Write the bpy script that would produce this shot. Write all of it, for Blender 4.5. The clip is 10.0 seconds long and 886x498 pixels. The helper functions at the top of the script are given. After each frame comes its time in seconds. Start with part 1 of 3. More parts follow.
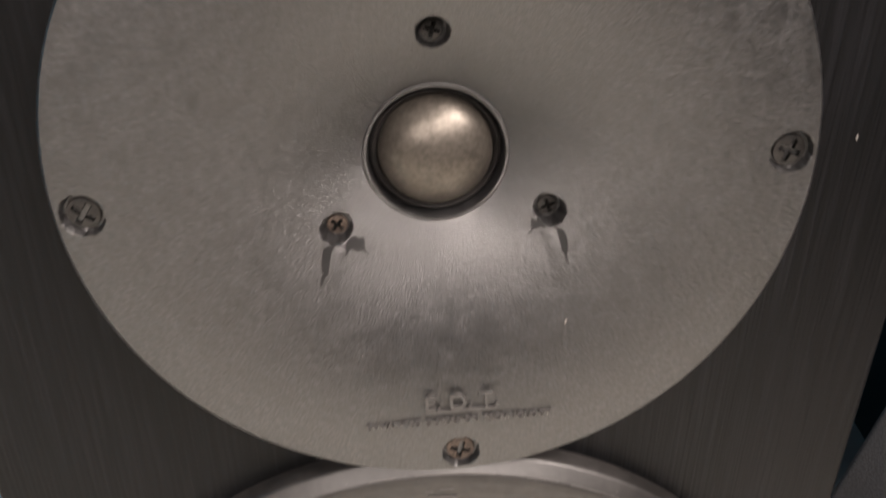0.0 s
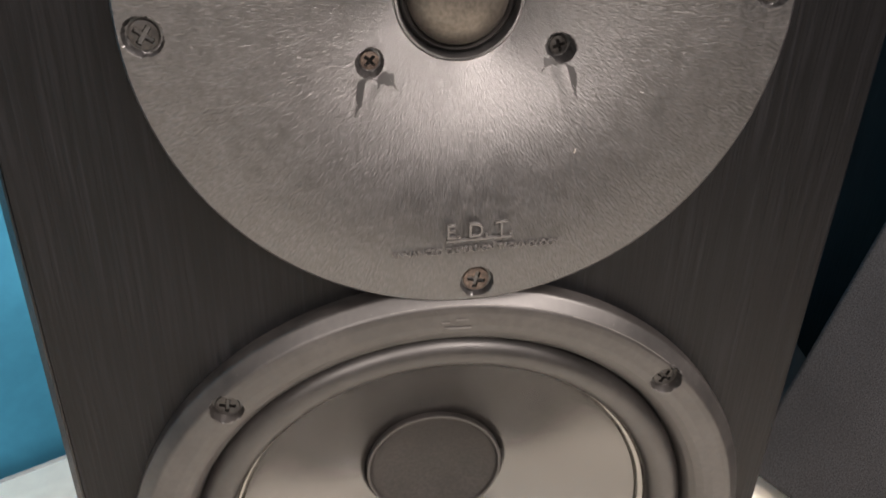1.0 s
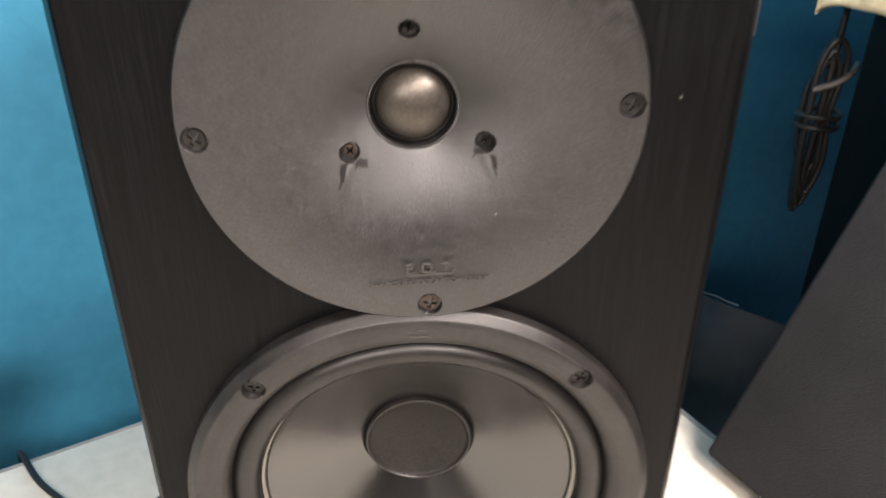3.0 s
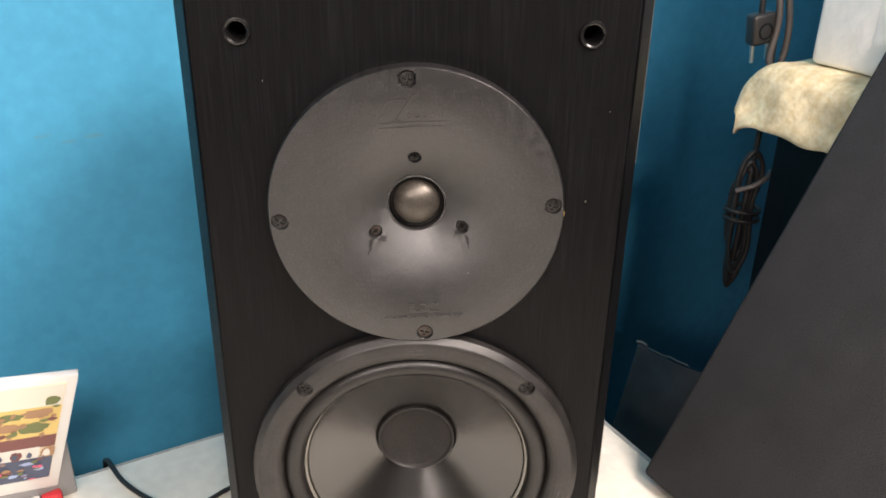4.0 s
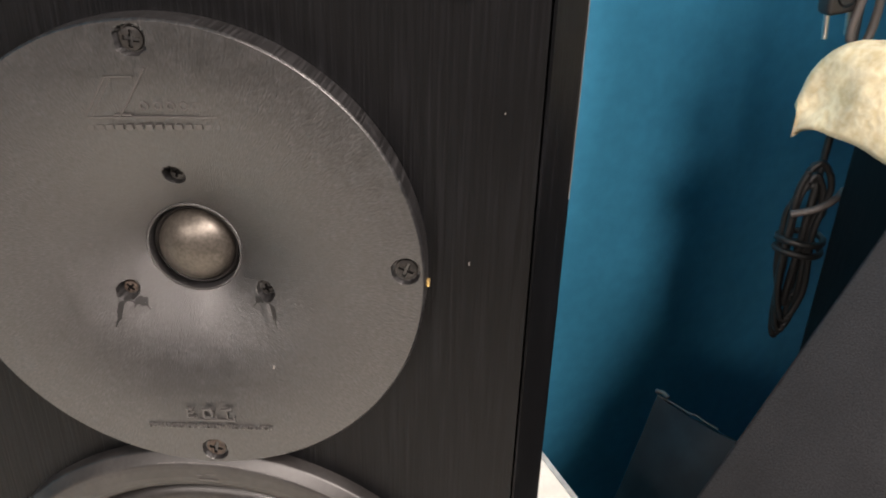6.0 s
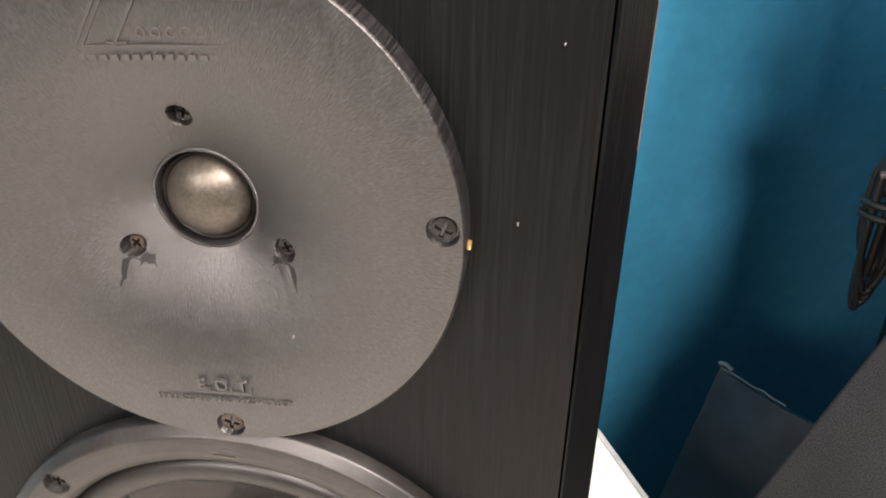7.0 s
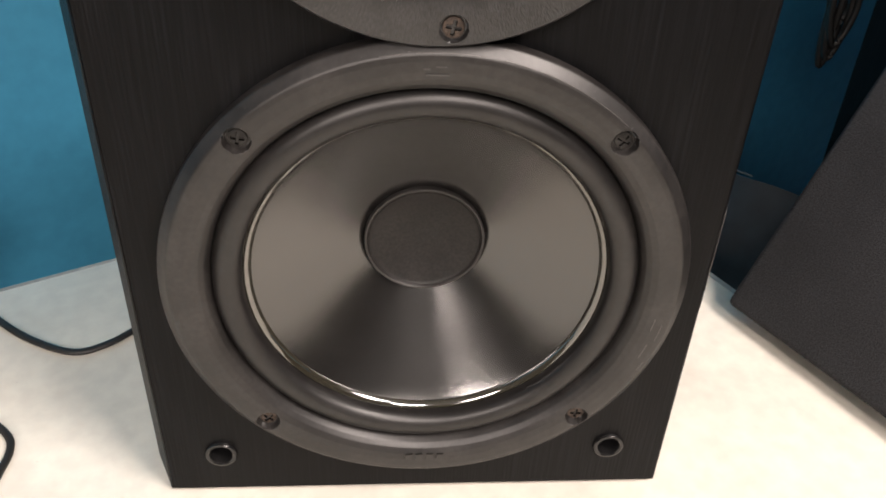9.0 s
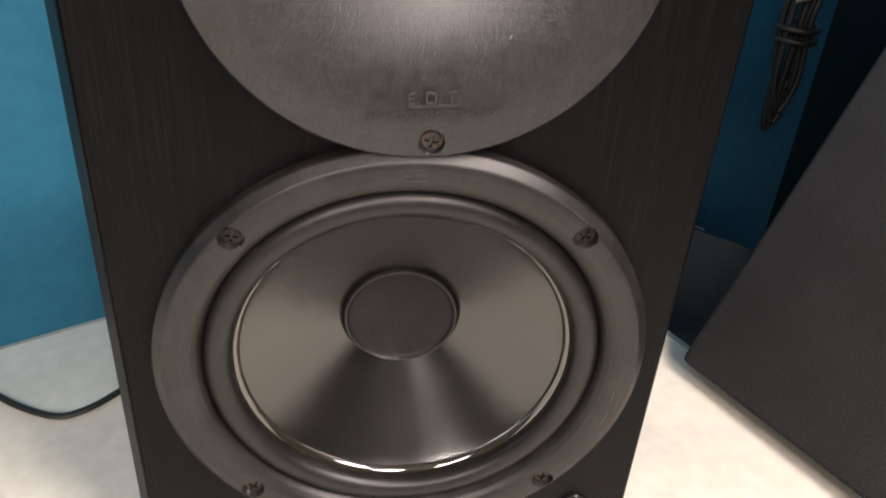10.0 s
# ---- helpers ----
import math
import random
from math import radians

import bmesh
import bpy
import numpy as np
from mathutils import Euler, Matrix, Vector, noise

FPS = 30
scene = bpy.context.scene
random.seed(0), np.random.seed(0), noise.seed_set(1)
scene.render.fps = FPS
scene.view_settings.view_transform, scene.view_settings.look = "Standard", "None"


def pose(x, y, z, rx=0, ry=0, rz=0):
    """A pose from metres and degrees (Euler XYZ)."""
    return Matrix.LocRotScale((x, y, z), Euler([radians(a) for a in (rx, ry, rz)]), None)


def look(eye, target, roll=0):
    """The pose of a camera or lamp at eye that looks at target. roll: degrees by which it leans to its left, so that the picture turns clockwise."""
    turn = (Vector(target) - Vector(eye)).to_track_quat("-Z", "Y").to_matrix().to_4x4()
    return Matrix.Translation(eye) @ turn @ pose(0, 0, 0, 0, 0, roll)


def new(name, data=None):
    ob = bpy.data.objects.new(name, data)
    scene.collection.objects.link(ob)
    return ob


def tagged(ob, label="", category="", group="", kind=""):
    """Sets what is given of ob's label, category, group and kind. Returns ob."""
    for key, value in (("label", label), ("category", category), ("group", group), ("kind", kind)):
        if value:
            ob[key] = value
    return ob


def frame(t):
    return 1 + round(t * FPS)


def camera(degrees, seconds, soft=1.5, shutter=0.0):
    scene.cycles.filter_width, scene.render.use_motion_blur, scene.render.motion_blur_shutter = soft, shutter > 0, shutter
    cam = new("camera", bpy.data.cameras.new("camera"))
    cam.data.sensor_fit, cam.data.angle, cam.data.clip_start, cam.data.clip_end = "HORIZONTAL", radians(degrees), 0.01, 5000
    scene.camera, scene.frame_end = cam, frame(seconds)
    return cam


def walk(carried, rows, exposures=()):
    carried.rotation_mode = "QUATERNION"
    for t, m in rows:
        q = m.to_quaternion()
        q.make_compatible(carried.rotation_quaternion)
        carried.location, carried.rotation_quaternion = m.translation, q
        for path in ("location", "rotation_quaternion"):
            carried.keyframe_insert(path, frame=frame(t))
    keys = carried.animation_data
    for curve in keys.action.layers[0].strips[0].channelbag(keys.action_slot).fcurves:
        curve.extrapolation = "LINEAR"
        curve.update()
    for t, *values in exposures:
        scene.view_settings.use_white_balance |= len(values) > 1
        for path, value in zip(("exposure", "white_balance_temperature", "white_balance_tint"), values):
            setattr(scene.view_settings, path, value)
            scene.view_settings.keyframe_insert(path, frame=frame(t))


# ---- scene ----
cam = camera(55.3, 10.0, soft=1.8, shutter=0.4)
PATH = [
    (0, (-0.011, -0.187, 0.422), (0.111, 1.555, -0.552), 0.1),
    (0.5, (-0.03, -0.214, 0.404), (0.177, 1.518, -0.575), 1.1),
    (1, (-0.036, -0.226, 0.395), (0.215, 1.491, -0.6), 1.7),
    (1.5, (-0.033, -0.226, 0.388), (0.221, 1.453, -0.669), 2.1),
    (2, (-0.035, -0.231, 0.378), (0.224, 1.432, -0.703), 2.5),
    (2.5, (-0.03, -0.254, 0.404), (0.179, 1.431, -0.653), 1.8),
    (3, (-0.003, -0.306, 0.462), (0.084, 1.409, -0.564), 0.2),
    (3.2, (0.003, -0.358, 0.488), (0.082, 1.398, -0.466), 0.4),
    (4.3, (0.001, -0.488, 0.543), (0.064, 1.319, -0.311), 1.2),
    (4.5, (0.007, -0.483, 0.541), (0.083, 1.324, -0.312), 1.2),
    (5, (0.051, -0.427, 0.527), (0.148, 1.373, -0.339), 1.7),
    (5.5, (0.101, -0.337, 0.504), (0.107, 1.453, -0.389), 2.4),
    (5.7, (0.116, -0.303, 0.497), (0.049, 1.481, -0.405), 1.9),
    (6.8, (0.112, -0.228, 0.476), (-0.095, 1.483, -0.539), 1.6),
    (7, (0.116, -0.227, 0.47), (-0.135, 1.476, -0.549), 0.9),
    (7.5, (0.113, -0.248, 0.458), (-0.143, 1.438, -0.588), 1.7),
    (8, (0.081, -0.256, 0.385), (-0.106, 1.399, -0.721), 1.9),
    (8.5, (0.015, -0.274, 0.355), (0.018, 1.37, -0.784), 2.2),
    (9, (-0.018, -0.295, 0.363), (0.122, 1.34, -0.78), 2.8),
    (9.5, (-0.031, -0.302, 0.375), (0.17, 1.338, -0.752), 3.6),
    (10, (-0.027, -0.305, 0.401), (0.204, 1.358, -0.686), 4.3),
]
EXPOSURE = [(0.0, 0.50), (0.5, 0.70), (1.0, 0.78), (1.5, 0.86), (2.0, 0.88), (2.5, 0.84), (3.0, 0.56), (4.5, 0.30), (5.0, 0.25), (5.5, 0.28), (7.0, 0.92),
            (7.5, 1.04), (8.0, 0.34), (8.5, 0.20), (9.0, 0.14), (9.5, 0.12), (10.0, 0.02)]
walk(cam, [(t, look(eye, target, roll)) for t, eye, target, roll in PATH], EXPOSURE)

# ---- plan: the room's corner frame. X runs into the right-hand wall, Y into the left-hand wall ----
TURN = 27.97
CORNER = (0.114, 0.387)            # back corner of the desk
GAP_RIGHT, GAP_LEFT = 3.2, 0.24   # from the desk's edges to the walls
FLOOR, CEILING = -0.75, 1.95
ROOM = pose(CORNER[0], CORNER[1], 0, 0, 0, TURN)


def place(x, y, z=0.0, rx=0, ry=0, rz=0):
    """A pose in the room's corner frame."""
    return ROOM @ pose(x, y, z, rx, ry, rz)


# ---- world and lamps ----
world = bpy.data.worlds.new("world")
scene.world = world
world.use_nodes = True
world.node_tree.nodes["Background"].inputs[0].default_value = (0.5, 0.55, 0.6, 1)
world.node_tree.nodes["Background"].inputs[1].default_value = 0.004


def area_lamp(name, m, size_x, size_y, watts, colour):
    data = bpy.data.lights.new(name, "AREA")
    data.shape, data.size, data.size_y, data.energy, data.color = "RECTANGLE", size_x, size_y, watts, colour
    ob = new(name, data)
    ob.matrix_world = m
    return ob


# a ceiling light over the desk's right side, one further back in the room, and a smaller lamp to its left
LAMP = (1.0, 0.865, 0.795)
area_lamp("ceiling_light", look((1.04, -0.80, 1.88), (0.0, 0.1, 0.1)), 0.75, 0.75, 102, LAMP)
area_lamp("back_light", look((0.42, -1.98, 1.86), (0.1, 0.2, 0.1)), 0.45, 0.45, 61, LAMP)
area_lamp("side_light", look((-1.02, -2.45, 1.50), (0.0, 0.1, 0.3)), 0.80, 0.30, 38, LAMP)


# ---- materials ----
def shader(name, base, rough=0.5, metal=0.0, spec=0.5):
    mat = bpy.data.materials.new(name)
    mat.use_nodes = True
    p = mat.node_tree.nodes["Principled BSDF"]
    p.inputs["Base Color"].default_value = (*base, 1)
    p.inputs["Roughness"].default_value = rough
    p.inputs["Metallic"].default_value = metal
    p.inputs["Specular IOR Level"].default_value = spec
    return mat


def textured(name, dark, light, scale, rough=(0.4, 0.6), stretch=(1, 1, 1), bump=0.1, bump_scale=None, fleck=None, metal=0.0,
             detail=6.0, low=0.35, high=0.65, blotch=0.25, blotch_scale=None, spec=0.5, dist=0.001):
    """Two-scale noise: grain between two colours, blotches over it, gloss and fine relief that follow the grain."""
    mat = shader(name, light, rough[0], metal, spec)
    nt = mat.node_tree
    p = nt.nodes["Principled BSDF"]
    co = nt.nodes.new("ShaderNodeTexCoord")
    mp = nt.nodes.new("ShaderNodeMapping")
    mp.inputs["Scale"].default_value = stretch
    nt.links.new(co.outputs["Object"], mp.inputs[0])
    fine = nt.nodes.new("ShaderNodeTexNoise")
    fine.inputs["Scale"].default_value, fine.inputs["Detail"].default_value = scale, detail
    nt.links.new(mp.outputs[0], fine.inputs["Vector"])
    ramp = nt.nodes.new("ShaderNodeValToRGB")
    ramp.color_ramp.elements[0].position, ramp.color_ramp.elements[1].position = low, high
    ramp.color_ramp.elements[0].color, ramp.color_ramp.elements[1].color = (*dark, 1), (*light, 1)
    nt.links.new(fine.outputs[0], ramp.inputs[0])
    big = nt.nodes.new("ShaderNodeTexNoise")
    big.inputs["Scale"].default_value, big.inputs["Detail"].default_value = blotch_scale or scale * 0.06, 4
    nt.links.new(co.outputs["Object"], big.inputs["Vector"])
    amount = nt.nodes.new("ShaderNodeMapRange")
    amount.inputs["From Min"].default_value, amount.inputs["From Max"].default_value = 0.3, 0.7
    amount.inputs["To Min"].default_value, amount.inputs["To Max"].default_value = 1 - blotch, 1 + blotch
    nt.links.new(big.outputs[0], amount.inputs[0])
    mix = nt.nodes.new("ShaderNodeMix")
    mix.data_type, mix.blend_type = "RGBA", "MULTIPLY"
    mix.inputs["Factor"].default_value = 1
    nt.links.new(ramp.outputs[0], mix.inputs["A"])
    nt.links.new(amount.outputs[0], mix.inputs["B"])
    out = mix.outputs["Result"]
    if fleck:
        colour, size, cut = fleck
        spots = nt.nodes.new("ShaderNodeTexNoise")
        spots.inputs["Scale"].default_value, spots.inputs["Detail"].default_value = size, 2
        nt.links.new(co.outputs["Object"], spots.inputs["Vector"])
        gate = nt.nodes.new("ShaderNodeMapRange")
        gate.inputs["From Min"].default_value, gate.inputs["From Max"].default_value = cut, cut + 0.04
        nt.links.new(spots.outputs[0], gate.inputs[0])
        over = nt.nodes.new("ShaderNodeMix")
        over.data_type = "RGBA"
        over.inputs["B"].default_value = (*colour, 1)
        nt.links.new(gate.outputs[0], over.inputs["Factor"])
        nt.links.new(out, over.inputs["A"])
        out = over.outputs["Result"]
    nt.links.new(out, p.inputs["Base Color"])
    gloss = nt.nodes.new("ShaderNodeMapRange")
    gloss.inputs["To Min"].default_value, gloss.inputs["To Max"].default_value = rough
    nt.links.new(big.outputs[0], gloss.inputs[0])
    nt.links.new(gloss.outputs[0], p.inputs["Roughness"])
    if bump:
        relief = nt.nodes.new("ShaderNodeBump")
        relief.inputs["Strength"].default_value, relief.inputs["Distance"].default_value = bump, dist
        source = fine
        if bump_scale:
            source = nt.nodes.new("ShaderNodeTexNoise")
            source.inputs["Scale"].default_value, source.inputs["Detail"].default_value = bump_scale, 3
            nt.links.new(mp.outputs[0], source.inputs["Vector"])
        nt.links.new(source.outputs[0], relief.inputs["Height"])
        nt.links.new(relief.outputs[0], p.inputs["Normal"])
    return mat


M_VENEER = textured("black_ash_veneer", (0.0010, 0.0011, 0.0014), (0.0042, 0.0043, 0.0052), 950, (0.42, 0.55), (1, 1, 0.022), 0.7,
                    fleck=((0.05, 0.046, 0.043), 900, 0.82), blotch=0.25, blotch_scale=14, dist=0.0005, spec=0.15, low=0.46, high=0.68)
M_PLATE = textured("moulded_grey_plastic", (0.0022, 0.0022, 0.0024), (0.0208, 0.0202, 0.0212), 1500, (0.31, 0.47), (1, 1, 1), 0.50, bump_scale=1500, detail=3.0,
                   fleck=((0.16, 0.15, 0.15), 1300, 0.80), blotch=0.38, blotch_scale=210, low=0.40, high=0.70, dist=0.0005, spec=1.0)


def radial_coords(mat, around, along):
    """Feeds the material's grain with polar coordinates about the Y axis, so that the grain runs outwards."""
    nt = mat.node_tree
    co = nt.nodes.new("ShaderNodeTexCoord")
    xyz = nt.nodes.new("ShaderNodeSeparateXYZ")
    nt.links.new(co.outputs["Object"], xyz.inputs[0])
    turn = nt.nodes.new("ShaderNodeMath")
    turn.operation = "ARCTAN2"
    nt.links.new(xyz.outputs["Z"], turn.inputs[0])
    nt.links.new(xyz.outputs["X"], turn.inputs[1])
    far = nt.nodes.new("ShaderNodeVectorMath")
    far.operation = "LENGTH"
    flat_xy = nt.nodes.new("ShaderNodeCombineXYZ")
    nt.links.new(xyz.outputs["X"], flat_xy.inputs[0])
    nt.links.new(xyz.outputs["Z"], flat_xy.inputs[1])
    nt.links.new(flat_xy.outputs[0], far.inputs[0])
    polar = nt.nodes.new("ShaderNodeCombineXYZ")
    for source, factor, slot in ((turn.outputs[0], around, 0), (far.outputs["Value"], along, 1)):
        scale = nt.nodes.new("ShaderNodeMath")
        scale.operation = "MULTIPLY"
        scale.inputs[1].default_value = factor
        nt.links.new(source, scale.inputs[0])
        nt.links.new(scale.outputs[0], polar.inputs[slot])
    for node in nt.nodes:
        if node.bl_idname == "ShaderNodeMapping":
            nt.links.new(polar.outputs[0], node.inputs[0])
    return mat


radial_coords(M_PLATE, 0.080, 0.34)
M_FLANGE = textured("satin_black_plastic", (0.009, 0.0083, 0.0080), (0.0165, 0.0150, 0.0143), 420, (0.36, 0.50), bump=0.08, spec=0.55, blotch=0.42,
                    blotch_scale=48, fleck=((0.14, 0.13, 0.12), 700, 0.82), dist=0.0004)
M_RUBBER = textured("black_rubber", (0.006, 0.0056, 0.0054), (0.011, 0.010, 0.0097), 300, (0.34, 0.46), bump=0.04, blotch=0.25, blotch_scale=40, dist=0.0003)
M_GLUE = shader("clear_glue_bead", (0.022, 0.020, 0.014), 0.10, 0.0, 1.0)
M_GLUE.node_tree.nodes["Principled BSDF"].inputs["IOR"].default_value = 1.9
M_CAP = textured("dust_cap_black", (0.008, 0.0073, 0.007), (0.015, 0.0135, 0.0128), 700, (0.45, 0.58), bump=0.1, blotch=0.3, blotch_scale=60, spec=0.3,
                 fleck=((0.2, 0.19, 0.18), 500, 0.84), dist=0.0003)
M_DOME = textured("dome_satin_grey", (0.072, 0.064, 0.055), (0.106, 0.095, 0.082), 800, (0.38, 0.46), bump=0.05, blotch=0.15, blotch_scale=80, metal=0.75, dist=0.0002)
M_STEEL = textured("dark_screw_steel", (0.005, 0.0046, 0.0044), (0.019, 0.017, 0.0155), 700, (0.35, 0.5), bump=0.1, metal=0.2, dist=0.0003)
M_RUST = textured("rusty_screw_steel", (0.030, 0.022, 0.018), (0.085, 0.064, 0.051), 700, (0.4, 0.6), bump=0.2, metal=0.5, dist=0.0003)
M_SLOT_BLACK = shader("slot_black", (0.003, 0.0028, 0.0026), 0.8, 0.0, 0.1)
M_BLACK = shader("black_plastic", (0.007, 0.007, 0.0073), 0.22)
M_DARK_RUN = shader("dark_run_plastic", (0.0080, 0.0077, 0.0079), 0.40)
# raised marks: light caught on their edges is put into a paler colour
M_MARK_LIT = shader("moulded_lettering_lit", (0.046, 0.044, 0.043), 0.30)
M_EMBOSS_LIT = shader("embossed_plastic_lit", (0.042, 0.0395, 0.0385), 0.33)
M_WORN = shader("worn_plastic_edge", (0.085, 0.08, 0.077), 0.4)
M_WALLSCUFF = shader("pale_paint_scuff", (0.072, 0.255, 0.365), 0.65)
M_DUST = shader("pale_dust", (0.075, 0.072, 0.07), 0.8)
M_FLECK = shader("pale_fleck", (0.20, 0.19, 0.175), 0.6)
M_BRASS = shader("brass_sliver", (0.75, 0.52, 0.2), 0.35, 0.8)
M_WALL = textured("blue_wall_paint", (0.045, 0.254, 0.418), (0.052, 0.284, 0.460), 60, (0.45, 0.6), bump=0.12, bump_scale=140, blotch=0.1, blotch_scale=3,
                  fleck=((0.25, 0.42, 0.5), 45, 0.83), dist=0.002)
# unseen ceiling and floor: colours kept low to cut bounced light
M_CEIL = textured("dark_ceiling_paint", (0.16, 0.152, 0.142), (0.20, 0.19, 0.178), 20, (0.8, 0.9), bump=0.05, blotch=0.05)
M_FLOOR = textured("grey_floor_tile", (0.045, 0.042, 0.039), (0.065, 0.061, 0.056), 14, (0.4, 0.6), bump=0.05)
M_DESK = textured("white_laminate", (0.67, 0.635, 0.56), (0.74, 0.705, 0.62), 90, (0.35, 0.5), bump=0.03, blotch=0.09, blotch_scale=14,
                  fleck=((0.25, 0.22, 0.18), 150, 0.80), dist=0.0005)
M_EDGE = textured("grey_edge_band", (0.26, 0.26, 0.25), (0.34, 0.34, 0.32), 120, (0.4, 0.5), bump=0.03)
M_CLOTH = textured("black_grille_cloth", (0.011, 0.0113, 0.0124), (0.037, 0.0378, 0.0412), 1300, (0.8, 0.95), bump=0.22, blotch=0.14, blotch_scale=22, detail=2, dist=0.0006, spec=0.2)
M_FLEECE = textured("cream_fleece", (0.60, 0.49, 0.29), (0.74, 0.65, 0.45), 150, (0.85, 0.95), bump=0.5, blotch=0.30, blotch_scale=38, dist=0.0025, detail=9, spec=0.15)
M_WHITE = textured("creased_white_paper", (0.80, 0.775, 0.73), (0.88, 0.855, 0.81), 26, (0.6, 0.75), bump=0.35, blotch=0.06, blotch_scale=7, dist=0.01)
M_BOARD = textured("slate_blue_board", (0.012, 0.019, 0.025), (0.020, 0.030, 0.038), 40, (0.4, 0.6), bump=0.05, blotch=0.3, blotch_scale=12)
M_CORD = shader("black_cord", (0.005, 0.005, 0.005), 0.55)
M_GREYCORD = shader("grey_brown_cord", (0.06, 0.052, 0.048), 0.5)
M_NICKEL = shader("nickel_prong", (0.6, 0.58, 0.55), 0.3, 1.0)
M_SCUFF = shader("worn_white_edge", (0.15, 0.155, 0.155), 0.7)
# for the unseen walls, dark and warm to tame their bounce
M_PLAIN = textured("warm_grey_plaster", (0.07, 0.063, 0.055), (0.09, 0.081, 0.071), 30, (0.7, 0.85), bump=0.05, blotch=0.1, blotch_scale=3)


# ---- mesh helpers ----
def mesh_of(name, bm, material, smooth=True):
    bmesh.ops.recalc_face_normals(bm, faces=bm.faces)
    me = bpy.data.meshes.new(name)
    bm.to_mesh(me)
    bm.free()
    me.materials.append(material)
    if smooth:
        me.shade_smooth()
        me.set_sharp_from_angle(angle=radians(38))
    return me


def thing(name, label, category, m=None, group="", kind=""):
    ob = new(name)
    ob.empty_display_size = 0.02
    if m is not None:
        ob.matrix_basis = m
    return tagged(ob, label, category, group, kind)


def part(name, bm, material, parent, label="", m=None, smooth=True):
    ob = new(name, mesh_of(name, bm, material, smooth))
    ob.parent = parent
    if m is not None:
        ob.matrix_basis = m
    return tagged(ob, label) if label else ob


def solid(name, bm, material, label, category, m=None, kind="", smooth=True):
    ob = new(name, mesh_of(name, bm, material, smooth))
    if m is not None:
        ob.matrix_basis = m
    return tagged(ob, label, category, "", kind)


def block(x0, x1, y0, y1, z0, z1, bevel=0.0, segments=2):
    bm = bmesh.new()
    bmesh.ops.create_cube(bm, size=1)
    bmesh.ops.scale(bm, vec=(x1 - x0, y1 - y0, z1 - z0), verts=bm.verts)
    bmesh.ops.translate(bm, vec=((x0 + x1) / 2, (y0 + y1) / 2, (z0 + z1) / 2), verts=bm.verts)
    if bevel:
        bmesh.ops.bevel(bm, geom=bm.edges[:], offset=bevel, segments=segments, affect="EDGES", profile=0.5)
    return bm


def angles_dense(coarse, windows):
    """Angles round the circle in degrees: coarse steps, with fine steps in windows (middle, half width, step)."""
    out = {round(k * coarse, 3) % 360 for k in range(int(360 / coarse))}
    for mid, half, step in windows:
        lo, hi = mid - half, mid + half
        out = {a for a in out if not (lo < a < hi or lo < a - 360 < hi or lo < a + 360 < hi)}
        out |= {round((lo + step * k) % 360, 3) for k in range(int(2 * half / step) + 1)}
    return [radians(a) for a in sorted(out)]


def lathe(profile, segments=128, relief=None, cap_start=False, cap_end=False, angles=None):
    """Turns (radius, y) about the Y axis. relief(x, z, y) gives a vertex's new y."""
    bm = bmesh.new()
    rings = []
    angles = angles or [2 * math.pi * i / segments for i in range(segments)]
    segments = len(angles)
    for r, y in profile:
        ring = []
        for a in angles:
            x, z = r * math.cos(a), r * math.sin(a)
            ring.append(bm.verts.new((x, relief(x, z, y) if relief else y, z)))
        rings.append(ring)
    for one, two in zip(rings, rings[1:]):
        for i in range(segments):
            j = (i + 1) % segments
            bm.faces.new((one[i], one[j], two[j], two[i]))
    if cap_start:
        bm.faces.new(rings[0])
    if cap_end:
        bm.faces.new(rings[-1])
    return bm


def curve_through(points, steps=8):
    """Catmull-Rom through the points."""
    pts = [Vector(p) for p in points]
    pts = [pts[0] * 2 - pts[1]] + pts + [pts[-1] * 2 - pts[-2]]
    out = []
    for a, b, c, d in zip(pts, pts[1:], pts[2:], pts[3:]):
        for k in range(steps):
            t = k / steps
            out.append(0.5 * (2 * b + (c - a) * t + (2 * a - 5 * b + 4 * c - d) * t * t + (3 * b - a - 3 * c + d) * t ** 3))
    return out + [pts[-2]]


def tube(points, radius, sides=10, flat=1.0, steps=8):
    path = curve_through(points, steps)
    bm = bmesh.new()
    rings = []
    for i, p in enumerate(path):
        way = (path[min(i + 1, len(path) - 1)] - path[max(i - 1, 0)]).normalized()
        up = Vector((0, 0, 1)) if abs(way.z) < 0.9 else Vector((0.3, 1, 0))
        side = way.cross(up).normalized()
        top = side.cross(way).normalized()
        rings.append([bm.verts.new(p + radius * (math.cos(2 * math.pi * k / sides) * side + flat * math.sin(2 * math.pi * k / sides) * top)) for k in range(sides)])
    for one, two in zip(rings, rings[1:]):
        for k in range(sides):
            bm.faces.new((one[k], one[(k + 1) % sides], two[(k + 1) % sides], two[k]))
    bm.faces.new(rings[0])
    bm.faces.new(rings[-1])
    return bm


def bars(rects, depth, slant=0.0):
    """Thin raised bars (x0, z0, x1, z1) on the plane y = 0, standing out to -depth."""
    bm = bmesh.new()
    for x0, z0, x1, z1 in rects:
        front = [bm.verts.new((x + slant * (z - z0), -depth, z)) for x, z in ((x0, z0), (x1, z0), (x1, z1), (x0, z1))]
        back = [bm.verts.new((v.co.x, 0.0006, v.co.z)) for v in front]
        bm.faces.new(front)
        for i in range(4):
            j = (i + 1) % 4
            bm.faces.new((front[i], front[j], back[j], back[i]))
    return bm


